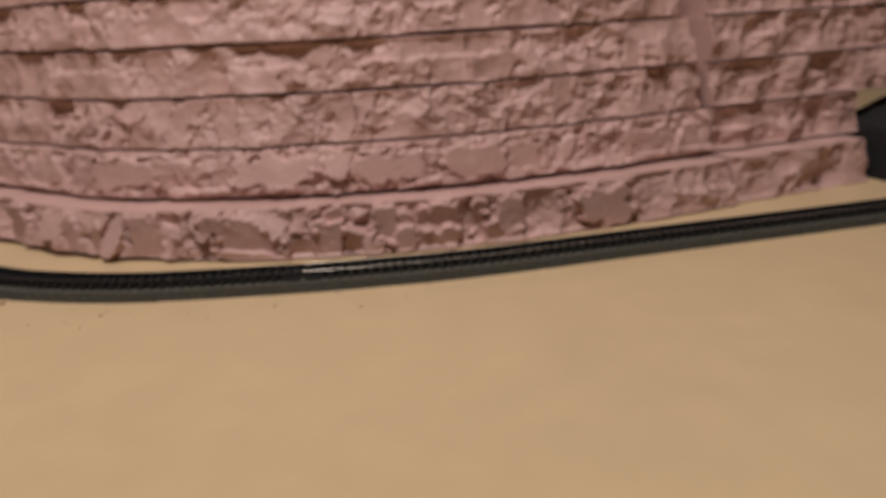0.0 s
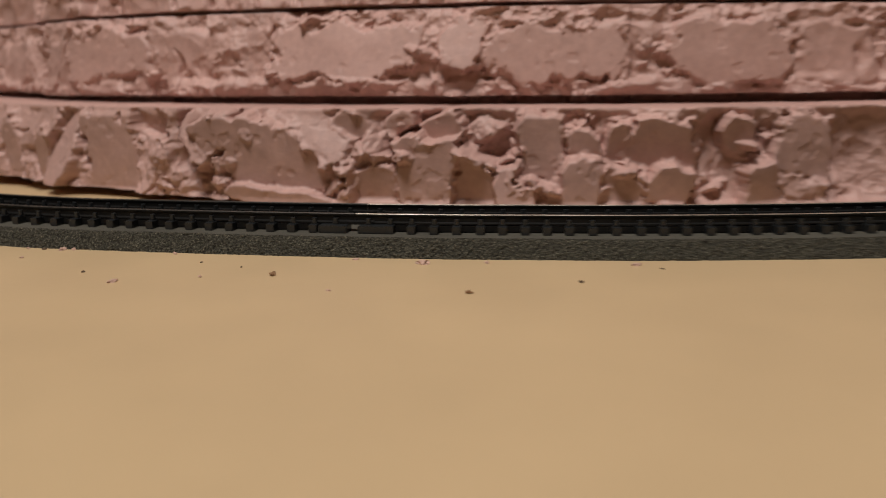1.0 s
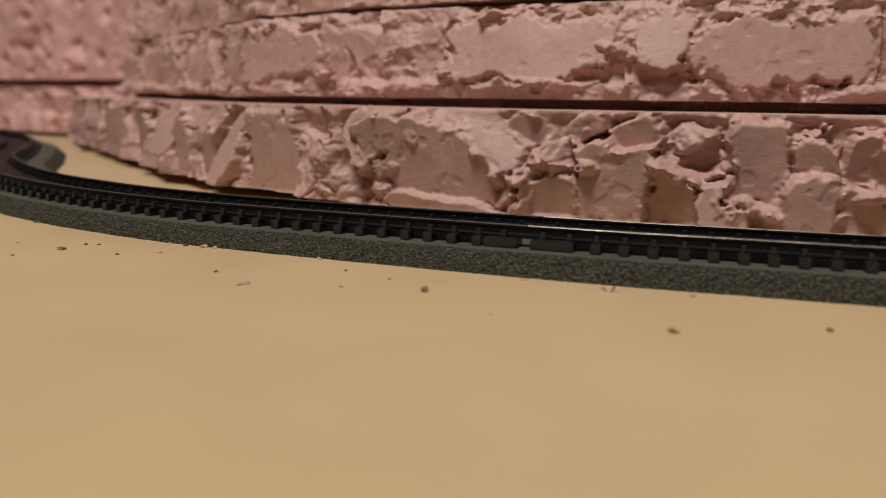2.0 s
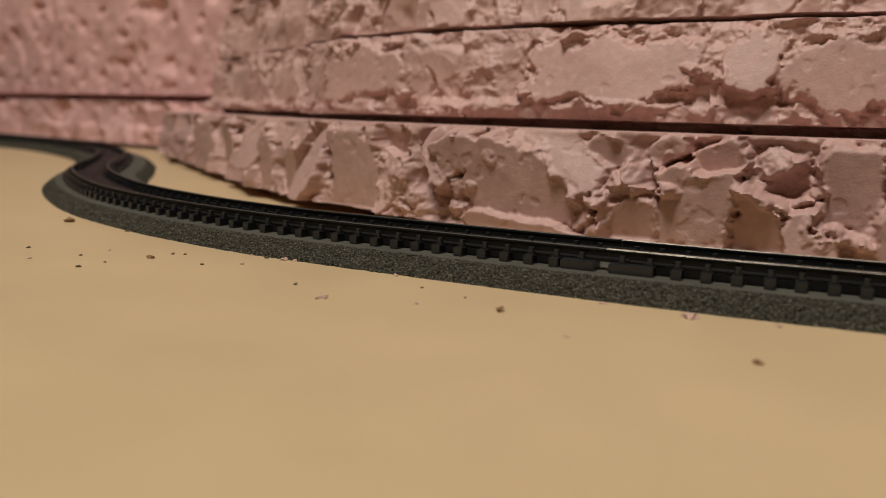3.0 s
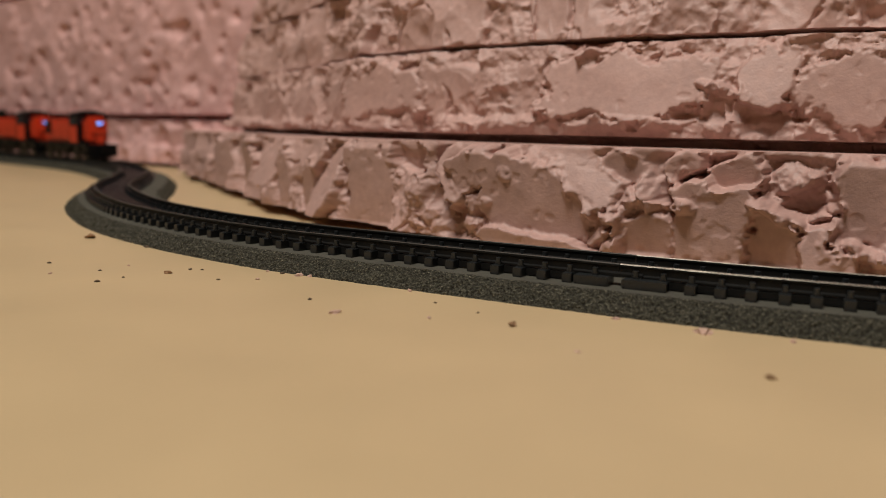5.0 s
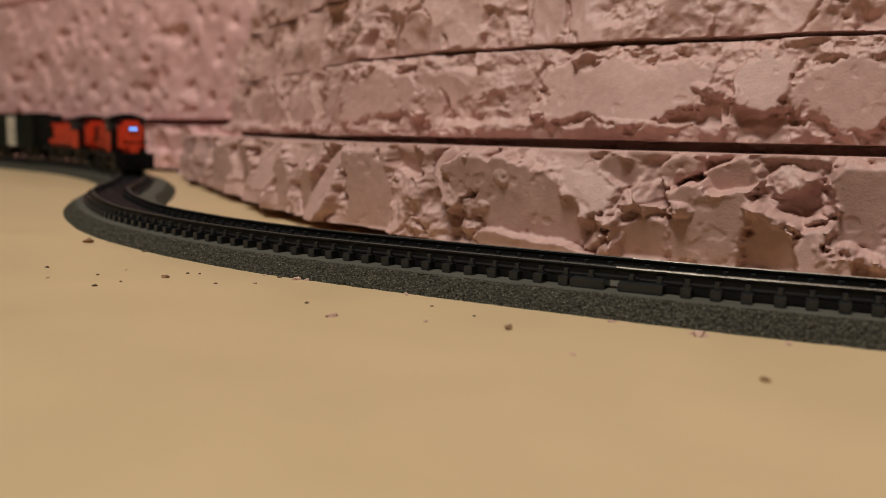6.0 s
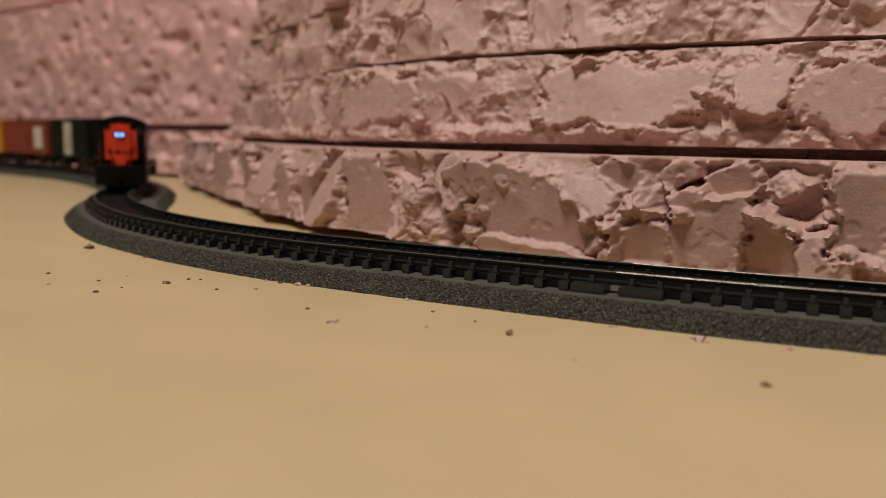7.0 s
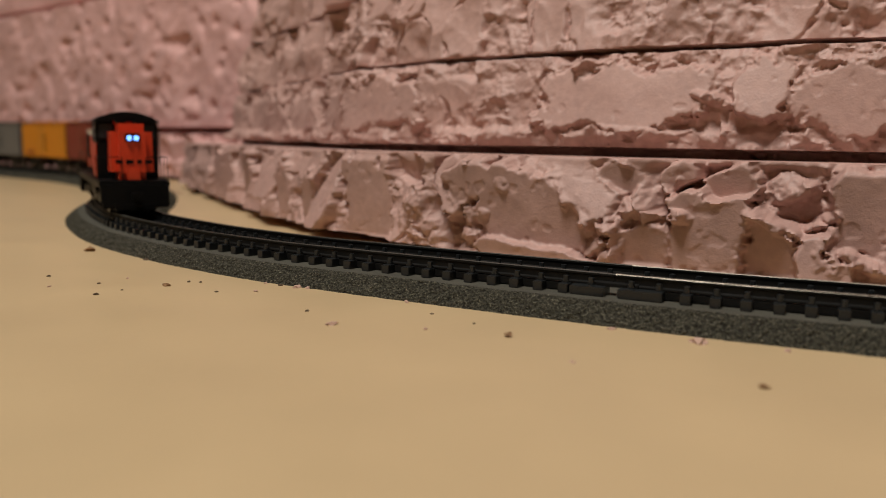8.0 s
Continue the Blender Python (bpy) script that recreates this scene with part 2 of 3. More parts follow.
    for cx, cz, rx, rz, turn, tall in lumps:
        dx, dz = (x - cx), (z - cz)
        c, q = math.cos(math.radians(turn)), math.sin(math.radians(turn))
        k = np.hypot((dx * c + dz * q) / rx, (-dx * q + dz * c) / rz) + 0.5 * fbm(s, z, 6 * mm, seed + 101, 4)
        rise = np.sqrt(np.clip(1 - k * k, 0, 1))
        d = d - tall * rise * (0.85 + 0.4 * fine) + (0.5 * small + 0.6 * tiny) * rise
        bare = np.clip(bare + rise, 0, 1)
    # soften the breaks as cut foam does
    d = np.pad(d, 1, mode="edge")
    d = (d[1:-1, 1:-1] * 4 + d[:-2, 1:-1] + d[2:, 1:-1] + d[1:-1, :-2] + d[1:-1, 2:]) / 8
    d = d + bare * ((0.12 + 0.88 * torn) * 0.7 * mm * fine + torn * 0.55 * tiny)
    # worn upper edge, straight foot, undercut lower edge
    nick = step01(fbm(s, z * 0, 11 * mm, seed + 103, 3), 0.05, 0.35)
    d = d + (0.4 * mm + 2.2 * mm * nick) * step01(z, h - (0.8 * mm + 3.0 * mm * nick), h + 0.3 * mm)
    if style in ("chunk", "slab"):
        foot = step01(z, 0, (5 if style == "chunk" else 2) * mm) * (0.35 + 0.65 * step01(h - z, 0.5 * mm, 4 * mm))
        d = d * foot + (2.2 * mm + 0.4 * d) * (1 - foot)
    gap, far = undercut
    g = gap * (1 + 0.3 * fbm(s, z * 0, 50 * mm, seed + 105, 3))
    if style == "chunk":
        g, far = g + 0.0030 * (1 - step01(x, -0.26, -0.12)), far + 0.022 * (1 - step01(x, -0.2, -0.1))
    d = d + far * step01(-z, -g - 0.5 * mm, -g + 0.3 * mm)
    return d


def foam_board(label, line, z0, h, step, seed, style="chunk", cuts=(), lean=0.0, depth=0.09, mat=None, name="foam_board", lumps=(), undercut=(0.0006, 0.002)):
    """A carved foam board: a face along a plan line, its top and underside, a back and two ends."""
    p = np.array(line)
    n = side(p)
    nz = max(6, int(round(h / step)))
    zs = np.linspace(0, h, nz + 1)
    s = np.r_[0, np.cumsum(np.hypot(*np.diff(p, axis=0).T))]
    S, Z = np.meshgrid(s, zs, indexing="ij")
    X = np.repeat(p[:, :1], nz + 1, axis=1)
    d = carve(S + seed * 3.1, Z, h, seed, style, cuts, X, lumps, undercut) + lean * Z / h
    cols = []
    inset = lambda k: np.c_[p - n * k, np.full(len(p), z0)]  # noqa: E731
    cols.append(inset(depth))
    cols.append(inset(0.03) + np.array([0, 0, 0.0]))
    for j in range(nz + 1):
        q = np.c_[p - n * d[:, j : j + 1], np.full(len(p), z0 + zs[j])]
        cols.append(q)
    for k in (0.03, depth):
        q = inset(k)
        q[:, 2] = z0 + h
        cols.append(q)
    grid = np.stack(cols, axis=1)
    a, b = grid.shape[:2]
    idx = np.arange(a * b).reshape(a, b)
    f = np.stack([idx[:-1, :-1], idx[1:, :-1], idx[1:, 1:], idx[:-1, 1:]], axis=-1).reshape(-1, 4).tolist()
    f += np.stack([idx[:-1, -1], idx[1:, -1], idx[1:, 0], idx[:-1, 0]], axis=-1).tolist()
    f.append(idx[0, :].tolist())
    f.append(idx[-1, ::-1].tolist())
    me = bpy.data.meshes.new(name)
    me.from_pydata(grid.reshape(-1, 3).tolist(), [], f)
    me.polygons.foreach_set("use_smooth", [True] * len(me.polygons))
    me.materials.append(mat or FOAM)
    me.set_sharp_from_angle(angle=radians(50))
    return tagged(new(name, me), label, "foam board", "stacked foam boards")


# ---- the board, and the room that closes the place ----
def slab(name, x0, y0, z0, x1, y1, z1, mat, label, category):
    return tagged(obj(name, boxed(x0, y0, z0, x1, y1, z1), mat), label, category, kind="structure")


slab("ground", -3.2, -2.2, -0.03, 3.2, 2.6, 0.0, BOARD, "smooth tan painted layout board under the model railway", "layout board")
slab("wall_north", -3.2, 2.6, -0.03, 3.2, 2.7, 1.7, WALL, "plain painted room wall beyond the layout board", "wall")
slab("wall_south", -3.2, -2.3, -0.03, 3.2, -2.2, 1.7, WALL, "plain painted room wall beside the layout board", "wall")
slab("wall_east", 3.2, -2.3, -0.03, 3.3, 2.7, 1.7, WALL, "plain painted room wall at the board's end", "wall")
slab("wall_west", -3.3, -2.3, -0.03, -3.2, 2.7, 1.7, WALL, "plain painted room wall at the board's end", "wall")
slab("ceiling", -3.3, -2.3, 1.7, 3.3, 2.7, 1.8, WALL, "plain painted ceiling over the layout", "ceiling")

# ---- foam boards ----
FOOT = [(-0.56, 0.785), (-0.514, 0.757), (-0.455, 0.733), (-0.37, 0.694), (-0.301, 0.659), (-0.25, 0.640), (-0.18, 0.630), (-0.11, 0.631), (-0.05, 0.637), (0.0, 0.647), (0.049, 0.661), (0.104, 0.684), (0.177, 0.722), (0.248, 0.764), (0.2592, 0.7706)]
FOOT_LEFT = [(-0.64, 0.842), (-0.6, 0.812)] + FOOT
FOOT_RIGHT = [(0.2642, 0.7775), (0.3, 0.798), (0.353, 0.829), (0.43, 0.872), (0.64, 0.99)]


def back_off(points, k, step):
    p = spline(points, step)
    return p - side(p) * k


H = 0.038
PLAIN = "pink insulation foam board with a rough hand-carved edge"
# knife cuts on the lowest board: plan x, height, half width, half height, turn, depth, tilt along, tilt up
CUTS_LEFT = [
    (-0.388, 0.018, 0.018, 0.020, 12, 0.0040, 0.1, -0.3),
    (-0.335, 0.020, 0.012, 0.018, -8, 0.0060, 0.0, -0.5),
    (-0.292, 0.024, 0.012, 0.012, 5, 0.0040, 0.1, 0.3),
    (-0.268, 0.014, 0.006, 0.016, 8, 0.0085, 0.1, -0.4),
    (-0.240, 0.013, 0.007, 0.012, 4, 0.0080, 0.1, -0.5),
    (-0.226, 0.021, 0.008, 0.017, -18, 0.0045, -0.35, 0.35),
    (-0.199, 0.019, 0.0145, 0.021, -4, 0.0060, 0.10, -0.42),
    (-0.176, 0.032, 0.009, 0.0058, -12, 0.0110, 0.0, -0.75),
]
CUTS_MID = [
    (-0.150, 0.027, 0.009, 0.013, 20, 0.0035, 0.1, 0.25),
    (-0.103, 0.0285, 0.022, 0.009, -32, 0.0040, 0.1, 0.38),
    (-0.123, 0.0185, 0.026, 0.0135, -30, 0.0050, 0.05, -0.50),
    (-0.113, 0.0035, 0.025, 0.0032, -6, 0.0065, 0.0, -0.6),
    (-0.087, 0.0325, 0.007, 0.0040, -25, 0.0068, 0.1, -0.5),
    (-0.0665, 0.0330, 0.006, 0.0045, 25, 0.0070, 0.3, -0.45),
    (-0.0745, 0.0085, 0.0095, 0.0085, 4, 0.0125, 0.1, -0.7),
    (-0.0560, 0.0165, 0.0120, 0.0165, 4, 0.0060, -0.02, -0.45),
    (-0.0515, 0.0315, 0.0080, 0.0048, 20, 0.0085, -0.2, -0.6),
]
CUTS_NEAR = [
    (-0.0370, 0.0085, 0.0085, 0.0090, -8, 0.0130, -0.25, -0.7),
    (-0.0235, 0.0090, 0.0070, 0.0095, 18, 0.0065, 0.2, -0.1),
    (-0.0140, 0.0250, 0.0085, 0.0125, 0, 0.0075, 0.10, -0.42),
    (0.0020, 0.0235, 0.0060, 0.0095, 8, 0.0080, -0.2, -0.6),
    (0.0140, 0.0260, 0.0048, 0.0070, 0, 0.0085, 0.1, -0.7),
    (0.0310, 0.0255, 0.0120, 0.0095, 0, 0.0090, 0.0, -0.75),
    (0.0560, 0.0270, 0.0050, 0.0065, 0, 0.0090, 0.0, -0.8),
    (0.0790, 0.0250, 0.0100, 0.0100, -8, 0.0060, 0.0, -0.4),
    (0.0010, 0.0100, 0.0070, 0.0095, 0, 0.0075, 0.05, -0.4),
    (0.0340, 0.0100, 0.0070, 0.0060, -10, 0.0090, -0.1, -0.7),
    (0.0640, 0.0105, 0.0060, 0.0085, 10, 0.0085, 0.2, -0.6),
    (0.1500, 0.0180, 0.0200, 0.0150, -15, 0.0040, 0.0, -0.3),
]
LUMPS_1 = [
    (-0.169, 0.016, 0.0095, 0.0130, -20, 0.0045),
    (-0.1433, 0.0375, 0.0022, 0.0032, 0, 0.0060),
    (-0.128, 0.0275, 0.0030, 0.0022, -30, 0.0030),
    (-0.137, 0.0170, 0.0035, 0.0016, 10, 0.0028),
    (-0.088, 0.0100, 0.0055, 0.0070, 25, 0.0040),
    (-0.077, 0.0235, 0.0080, 0.0055, 15, 0.0055),
    (-0.066, 0.0205, 0.0060, 0.0022, -8, 0.0060),
    (-0.035, 0.0295, 0.0090, 0.0050, 15, 0.0060),
    (-0.0375, 0.0195, 0.0085, 0.0028, -28, 0.0085),
    (-0.0235, 0.0215, 0.0055, 0.0022, 30, 0.0070),
    (-0.0130, 0.0100, 0.0065, 0.0025, -25, 0.0075),
    (0.0160, 0.0150, 0.0050, 0.0020, 15, 0.0060),
    (0.0600, 0.0240, 0.0050, 0.0020, -15, 0.0085),
    (0.0500, 0.0090, 0.0050, 0.0018, 25, 0.0070),
]
CUTS_2 = [
    (-0.228, 0.021, 0.026, 0.010, 0, 0.0022, 0.0, 0.02),
    (-0.105, 0.0215, 0.034, 0.0105, 0, 0.0022, 0.0, 0.30),
    (-0.018, 0.0195, 0.028, 0.0105, 0, 0.0030, 0.0, 0.05),
    (0.050, 0.020, 0.022, 0.0100, 0, 0.0028, 0.0, 0.0),
    (-0.0535, 0.024, 0.008, 0.010, -25, 0.0015, 0.1, 0.35),
]
LUMPS_2 = [
    (-0.0560, 0.003, 0.0035, 0.0028, 0, 0.0085),
    (-0.066, 0.013, 0.009, 0.011, 20, 0.0035),
    (-0.069, 0.0205, 0.009, 0.0020, -20, 0.0050),
    (-0.160, 0.017, 0.016, 0.012, 20, 0.0025),
    (-0.099, 0.0085, 0.014, 0.0030, -4, 0.0035),
    (-0.082, 0.0100, 0.009, 0.0030, 18, 0.0035),
    (-0.138, 0.0110, 0.010, 0.0030, 5, 0.0030),
]
foam_board("pink foam board along the far track, blurred carved edge", back_off([(-1.7, 0.862), (-1.2, 0.86), (-0.9, 0.857), (-0.72, 0.852), (-0.56, 0.846)], 0.0, 0.0014), 0.0, 0.046, 0.0014, 170, "chunk", (), lean=0.004, depth=0.12, mat=FOAM_FAR_LIT)
foam_board("lowest pink foam board with broken chunky carving along the track", back_off(FOOT_LEFT, 0.0, 0.0004), 0.0, H, 0.0004, 11, "chunk", CUTS_LEFT + CUTS_MID + CUTS_NEAR, lean=0.009, depth=0.12, lumps=LUMPS_1, undercut=(0.0012, 0.004))
NEAR = FOOT[1:]
for k, (off, style, step, end, gap) in enumerate([(0.037, "band", 0.0004, 0.001, 0.0028), (0.045, "slab", 0.0005, 0.001, 0.0018), (0.052, "slab", 0.0010, 0.005, 0.0018), (0.058, "slab", 0.0012, 0.016, 0.0020), (0.064, "slab", 0.0016, 0.02, 0.002)], start=1):
    line = back_off(NEAR, off, step)
    line = line[: len(line) - int(end / step)]
    foam_board(PLAIN + " in the stack" if style == "slab" else "pink foam board with flat sawn bands and torn lower lip", line, H * k, H, step, 20 + 7 * k, style, CUTS_2 if k == 1 else (), lean=0.005 if k == 1 else 0.009, lumps=LUMPS_2 if k == 1 else (), undercut=(gap, 0.014))
for k, (off, start, stop) in enumerate([(0.0, 0.0, 0.150), (0.03, 0.0, 0.17), (0.036, 0.0, 0.4), (0.041, 0.0, 0.4), (0.047, 0.004, 0.4), (0.053, 0.006, 0.4)]):
    line = back_off(FOOT_RIGHT, off + 0.003, 0.0012)
    foam_board("pink foam board with a carved edge, butted against the curved stack", line[int(start / 0.0012) : int(stop / 0.0012)], H * k, H, 0.0012, 90 + 5 * k, "chunk", (), lean=0.007, undercut=(0.0015, 0.012) if k else (0.0006, 0.002))
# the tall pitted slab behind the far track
foam_board("tall pitted pink foam slab standing behind the far track", back_off([(-1.7, 0.885), (-1.2, 0.88), (-0.9, 0.876), (-0.6, 0.87), (-0.42, 0.862)], 0.0, 0.0025), 0.046, 0.146, 0.0025, 150, "pit", (), depth=0.1, mat=FOAM_FAR_LIT, name="foam_slab", undercut=(0.006, 0.025))
foam_board("pink foam board on top of the tall slab", back_off([(-1.7, 0.89), (-1.2, 0.887), (-0.9, 0.884), (-0.42, 0.872)], 0.0, 0.004), 0.192, 0.038, 0.004, 160, "pit", (), depth=0.1, mat=FOAM_FAR_LIT, undercut=(0.004, 0.02))

# ---- roadbed and track ----
TRACK = [(0.8, 0.93), (0.64, 0.862), (0.48, 0.795), (0.327, 0.733), (0.179, 0.675), (0.116, 0.650), (0.068, 0.631), (0.022, 0.6155), (-0.012, 0.6065), (-0.031, 0.6015), (-0.054, 0.5965), (-0.08, 0.5915), (-0.112, 0.586), (-0.142, 0.5815), (-0.171, 0.5785), (-0.222, 0.58), (-0.286, 0.5925), (-0.366, 0.627), (-0.431, 0.674), (-0.4995, 0.7195), (-0.5625, 0.7475), (-0.629, 0.7670), (-0.70, 0.780), (-0.79, 0.785), (-0.9, 0.787), (-1.1, 0.788), (-1.4, 0.788), (-2.0, 0.79), (-2.7, 0.787)]
LINE = spline(TRACK, 0.001)
NORM = -side(LINE)  # towards the camera's side
BED_H, TIE_H, RAIL_H, GAUGE, SHIFT = 0.005, 0.0024, 0.0030, 0.0158, 0.0026
RAILS = (SHIFT + GAUGE / 2 + 0.0006, SHIFT - GAUGE / 2 - 0.0006)


def strip(name, section, line, norm, mats, slots, closed=True):
    """A mesh swept along a plan line; section: (offset, height) pairs. slots: material of each side."""
    bm = bmesh.new()
    rows = [[bm.verts.new((x + nx * o, y + ny * o, z)) for o, z in section(i)] for i, ((x, y), (nx, ny)) in enumerate(zip(line, norm))]
    m = len(rows[0])
    for r0, r1 in zip(rows, rows[1:]):
        for j in range(m if closed else m - 1):
            f = bm.faces.new((r0[j], r0[(j + 1) % m], r1[(j + 1) % m], r1[j]))
            f.material_index = slots[j]
    if closed:
        bm.faces.new(rows[0][::-1])
        bm.faces.new(rows[-1])
    bmesh.ops.recalc_face_normals(bm, faces=bm.faces)
    return bm


bed_line, bed_norm = LINE[::1], NORM[::1]
SLOPE = [(0.0252, 0.0), (0.0245, 0.0008), (0.0237, 0.0016), (0.0228, 0.0024), (0.0219, 0.0032), (0.0210, 0.0039), (0.0201, 0.0045), (0.0192, BED_H - 0.0001)]


def bed_section(i):
    """The strip's outline: granular flanks, a flat top."""
    w = lambda k: noise.noise((i * 0.9, k * 1.1, 0.3)) + 0.8 * noise.noise((i * 0.31, k * 0.5, 4.2))  # noqa: E731
    out = []
    for j, (o, z) in enumerate(SLOPE):
        g = 0.00042 * w(j)
        out.append((-(o + g), max(0.0, z + 0.6 * g) if j else 0.0))
    out += [(-0.0178, BED_H), (0.0178, BED_H)]
    for j, (o, z) in reversed(list(enumerate(SLOPE))):
        g = 0.00042 * w(j + 20)
        out.append((o + g, max(0.0, z + 0.6 * g) if j else 0.0))
    return out


tagged(obj("roadbed", strip("roadbed", bed_section, bed_line, bed_norm, None, (0,) * 7 + (1, 1, 1) + (0,) * 8), [BED, BED_TOP], smooth=False), "black granular foam roadbed strip under the curved model track", "roadbed", kind="structure")

track = tagged(new("railway_track"), "black model railway track with worn rails on a roadbed", "railway track")
JOINT = int(np.argmin(np.hypot(LINE[:, 0] + 0.060, LINE[:, 1] - 0.595)))
ZT = BED_H
ZR = BED_H + TIE_H


def rail_section(off):
    h = RAIL_H
    s = [(-0.0011, 0), (0.0011, 0), (0.0011, 0.0004), (0.0004, 0.0007), (0.0004, h - 0.0008), (0.00062, h - 0.0006), (0.00062, h - 0.0001), (0.0005, h), (-0.0005, h), (-0.00062, h - 0.0001), (-0.00062, h - 0.0006), (-0.0004, h - 0.0008), (-0.0004, 0.0007), (-0.0011, 0.0004)]
    return lambda i: [(off + o, ZR + z) for o, z in s]


rail_slots = [0] * 14
rail_slots[6] = rail_slots[7] = 1
for off in RAILS:
    for a, b in ((0, JOINT), (JOINT + 1, len(LINE))):
        ln, nm = LINE[a:b], NORM[a:b]
        if not a:
            ln, nm = np.vstack([ln, LINE[b - 1] + 0.82 * (LINE[b] - LINE[b - 1])]), np.vstack([nm, NORM[b - 1]])
        else:
            ln, nm = np.vstack([LINE[a - 1] + 0.0 * LINE[a], ln]), np.vstack([NORM[a], nm])
        part("rail", strip("rail", rail_section(off), ln, nm, None, rail_slots), [RAIL, RAIL_DULL if a else RAIL_TOP], track, "dark dull-topped rail" if a else "dark rail with a worn metal top")


def tie_mesh():
    bm = boxed(-0.00125, -0.0131, 0, 0.00125, 0.0131, TIE_H, 0.00015)
    for y in (GAUGE / 2 + 0.0006, -GAUGE / 2 - 0.0006):
        for d in (-0.0019, 0.0019):
            box(bm, -0.0008, y + d - 0.0007, TIE_H - 0.0001, 0.0008, y + d + 0.0007, TIE_H + 0.0007, 0.0002)
            rod(bm, (0, y + d, TIE_H), (0, y + d, TIE_H + 0.0018), 0.00075, 8)
    me = bpy.data.meshes.new("tie")
    bm.to_mesh(me)
    bm.free()
    me.materials.append(TIE)
    return me


TIE_ME = tie_mesh()
PITCH = 0.0066
i = JOINT - 4.5
before = []
while i > 4:
    before.append(i)
    i -= PITCH * 1000
i = JOINT + 5.5
after = []
while i < len(LINE) - 5:
    after.append(i)
    i += PITCH * 1000
rest = bmesh.new()
for i in sorted(before + after):
    k = int(i)
    (x, y), (nx, ny) = LINE[k] + (LINE[k + 1] - LINE[k]) * (i - k), NORM[k]
    turn = math.degrees(math.atan2(-nx, ny))
    m = pose(x + nx * SHIFT, y + ny * SHIFT, ZT, 0, 0, turn + random.uniform(-0.6, 0.6))
    if -0.98 < x < 0.55:
        t = new("tie", TIE_ME)
        t.parent = track
        t.matrix_basis = m
    else:
        bmesh.ops.create_cube(rest, size=1, matrix=m @ Matrix.Translation((0, 0, TIE_H / 2)) @ Matrix.Diagonal((0.0025, 0.0246, TIE_H, 1)))
tagged(part("far_ties", rest, TIE, track), kind="stuff")
# the web of plastic that links the ties under each rail
for off in RAILS:
    for a, b in ((0, JOINT - 4), (JOINT + 5, len(LINE))):
        part("tie_web", strip("web", lambda i, o=off: [(o - 0.0013, ZT + 0.0003), (o + 0.0013, ZT + 0.0003), (o + 0.0013, ZR - 0.0003), (o - 0.0013, ZR - 0.0003)], LINE[a:b:3], NORM[a:b:3], None, (0, 0, 0, 0)), RAIL, track)
# long end blocks and rail joiners at the joint
for a in (-1, 1):
    for sgn in (-1, 1):
        k = JOINT + (6 if a > 0 else -6)
        (x, y), (nx, ny) = LINE[k], NORM[k]
        turn = math.degrees(math.atan2(-nx, ny))
        bm = boxed(-0.0044, 0.0070, 0, 0.0044, 0.0131, TIE_H - 0.0001, 0.0002)
        ob = part("end_block", bm, TIE, track, "long end block of the tie strip at the rail joint")
        ob.matrix_basis = pose(x + nx * SHIFT, y + ny * SHIFT, ZT, 0, 0, turn + (0 if sgn > 0 else 180))
for off in RAILS:
    k0 = JOINT - 6
    part("rail_joiner", strip("joiner", lambda i, o=off: [(o - 0.0016, ZR - 0.0002), (o + 0.0016, ZR - 0.0002), (o + 0.0016, ZR + 0.0007), (o + 0.0007, ZR + 0.001), (o - 0.0007, ZR + 0.001), (o - 0.0016, ZR + 0.0007)], LINE[k0 : k0 + 13], NORM[k0 : k0 + 13], None, (0,) * 6), RAIL, track, "dark metal rail joiner")


# ---- the train ----
ARC = np.r_[0, np.cumsum(np.hypot(*np.diff(LINE, axis=0).T))]
ZRAIL = BED_H + TIE_H + RAIL_H


def on_track(s):
    return np.array([np.interp(s, ARC, LINE[:, 0] + SHIFT * NORM[:, 0]), np.interp(s, ARC, LINE[:, 1] + SHIFT * NORM[:, 1])])


def truck(thing, x, axles=(-0.011, 0.011), r=0.0052):
    bm = bmesh.new()
    for y in (-0.0105, 0.0105):
        box(bm, x + axles[0] - 0.005, y - 0.0012, 0.003, x + axles[1] + 0.005, y + 0.0012, 0.0075, 0.0006)
    box(bm, x - 0.004, -0.0105, 0.004, x + 0.004, 0.0105, 0.0085, 0.0005)
    t = part("truck", bm, BLACK, thing, "black truck side frames")
    for a in axles:
        for y in (-0.0082, 0.0082):
            bm = bmesh.new()
            rod(bm, (x + a, y - 0.0011, r), (x + a, y + 0.0011, r), r, 20)
            rod(bm, (x + a, y - 0.0011 * (1 if y > 0 else -1), r), (x + a, y - 0.0018 * (1 if y > 0 else -1), r), r + 0.0006, 20)
            part("wheel", bm, STEEL, t)
        bm = rod(bmesh.new(), (x + a, -0.0085, r), (x + a, 0.0085, r), 0.0012, 8)
        part("axle", bm, STEEL, t)
    return t


def coupler(thing, x, d):
    bm = boxed(min(x, x + d * 0.006), -0.0014, 0.0065, max(x, x + d * 0.006), 0.0014, 0.009, 0.0004)
    box(bm, min(x + d * 0.005, x + d * 0.008), -0.0028, 0.006, max(x + d * 0.005, x + d * 0.008), 0.0026, 0.0095, 0.0006)
    part("coupler", bm, BLACK, thing)


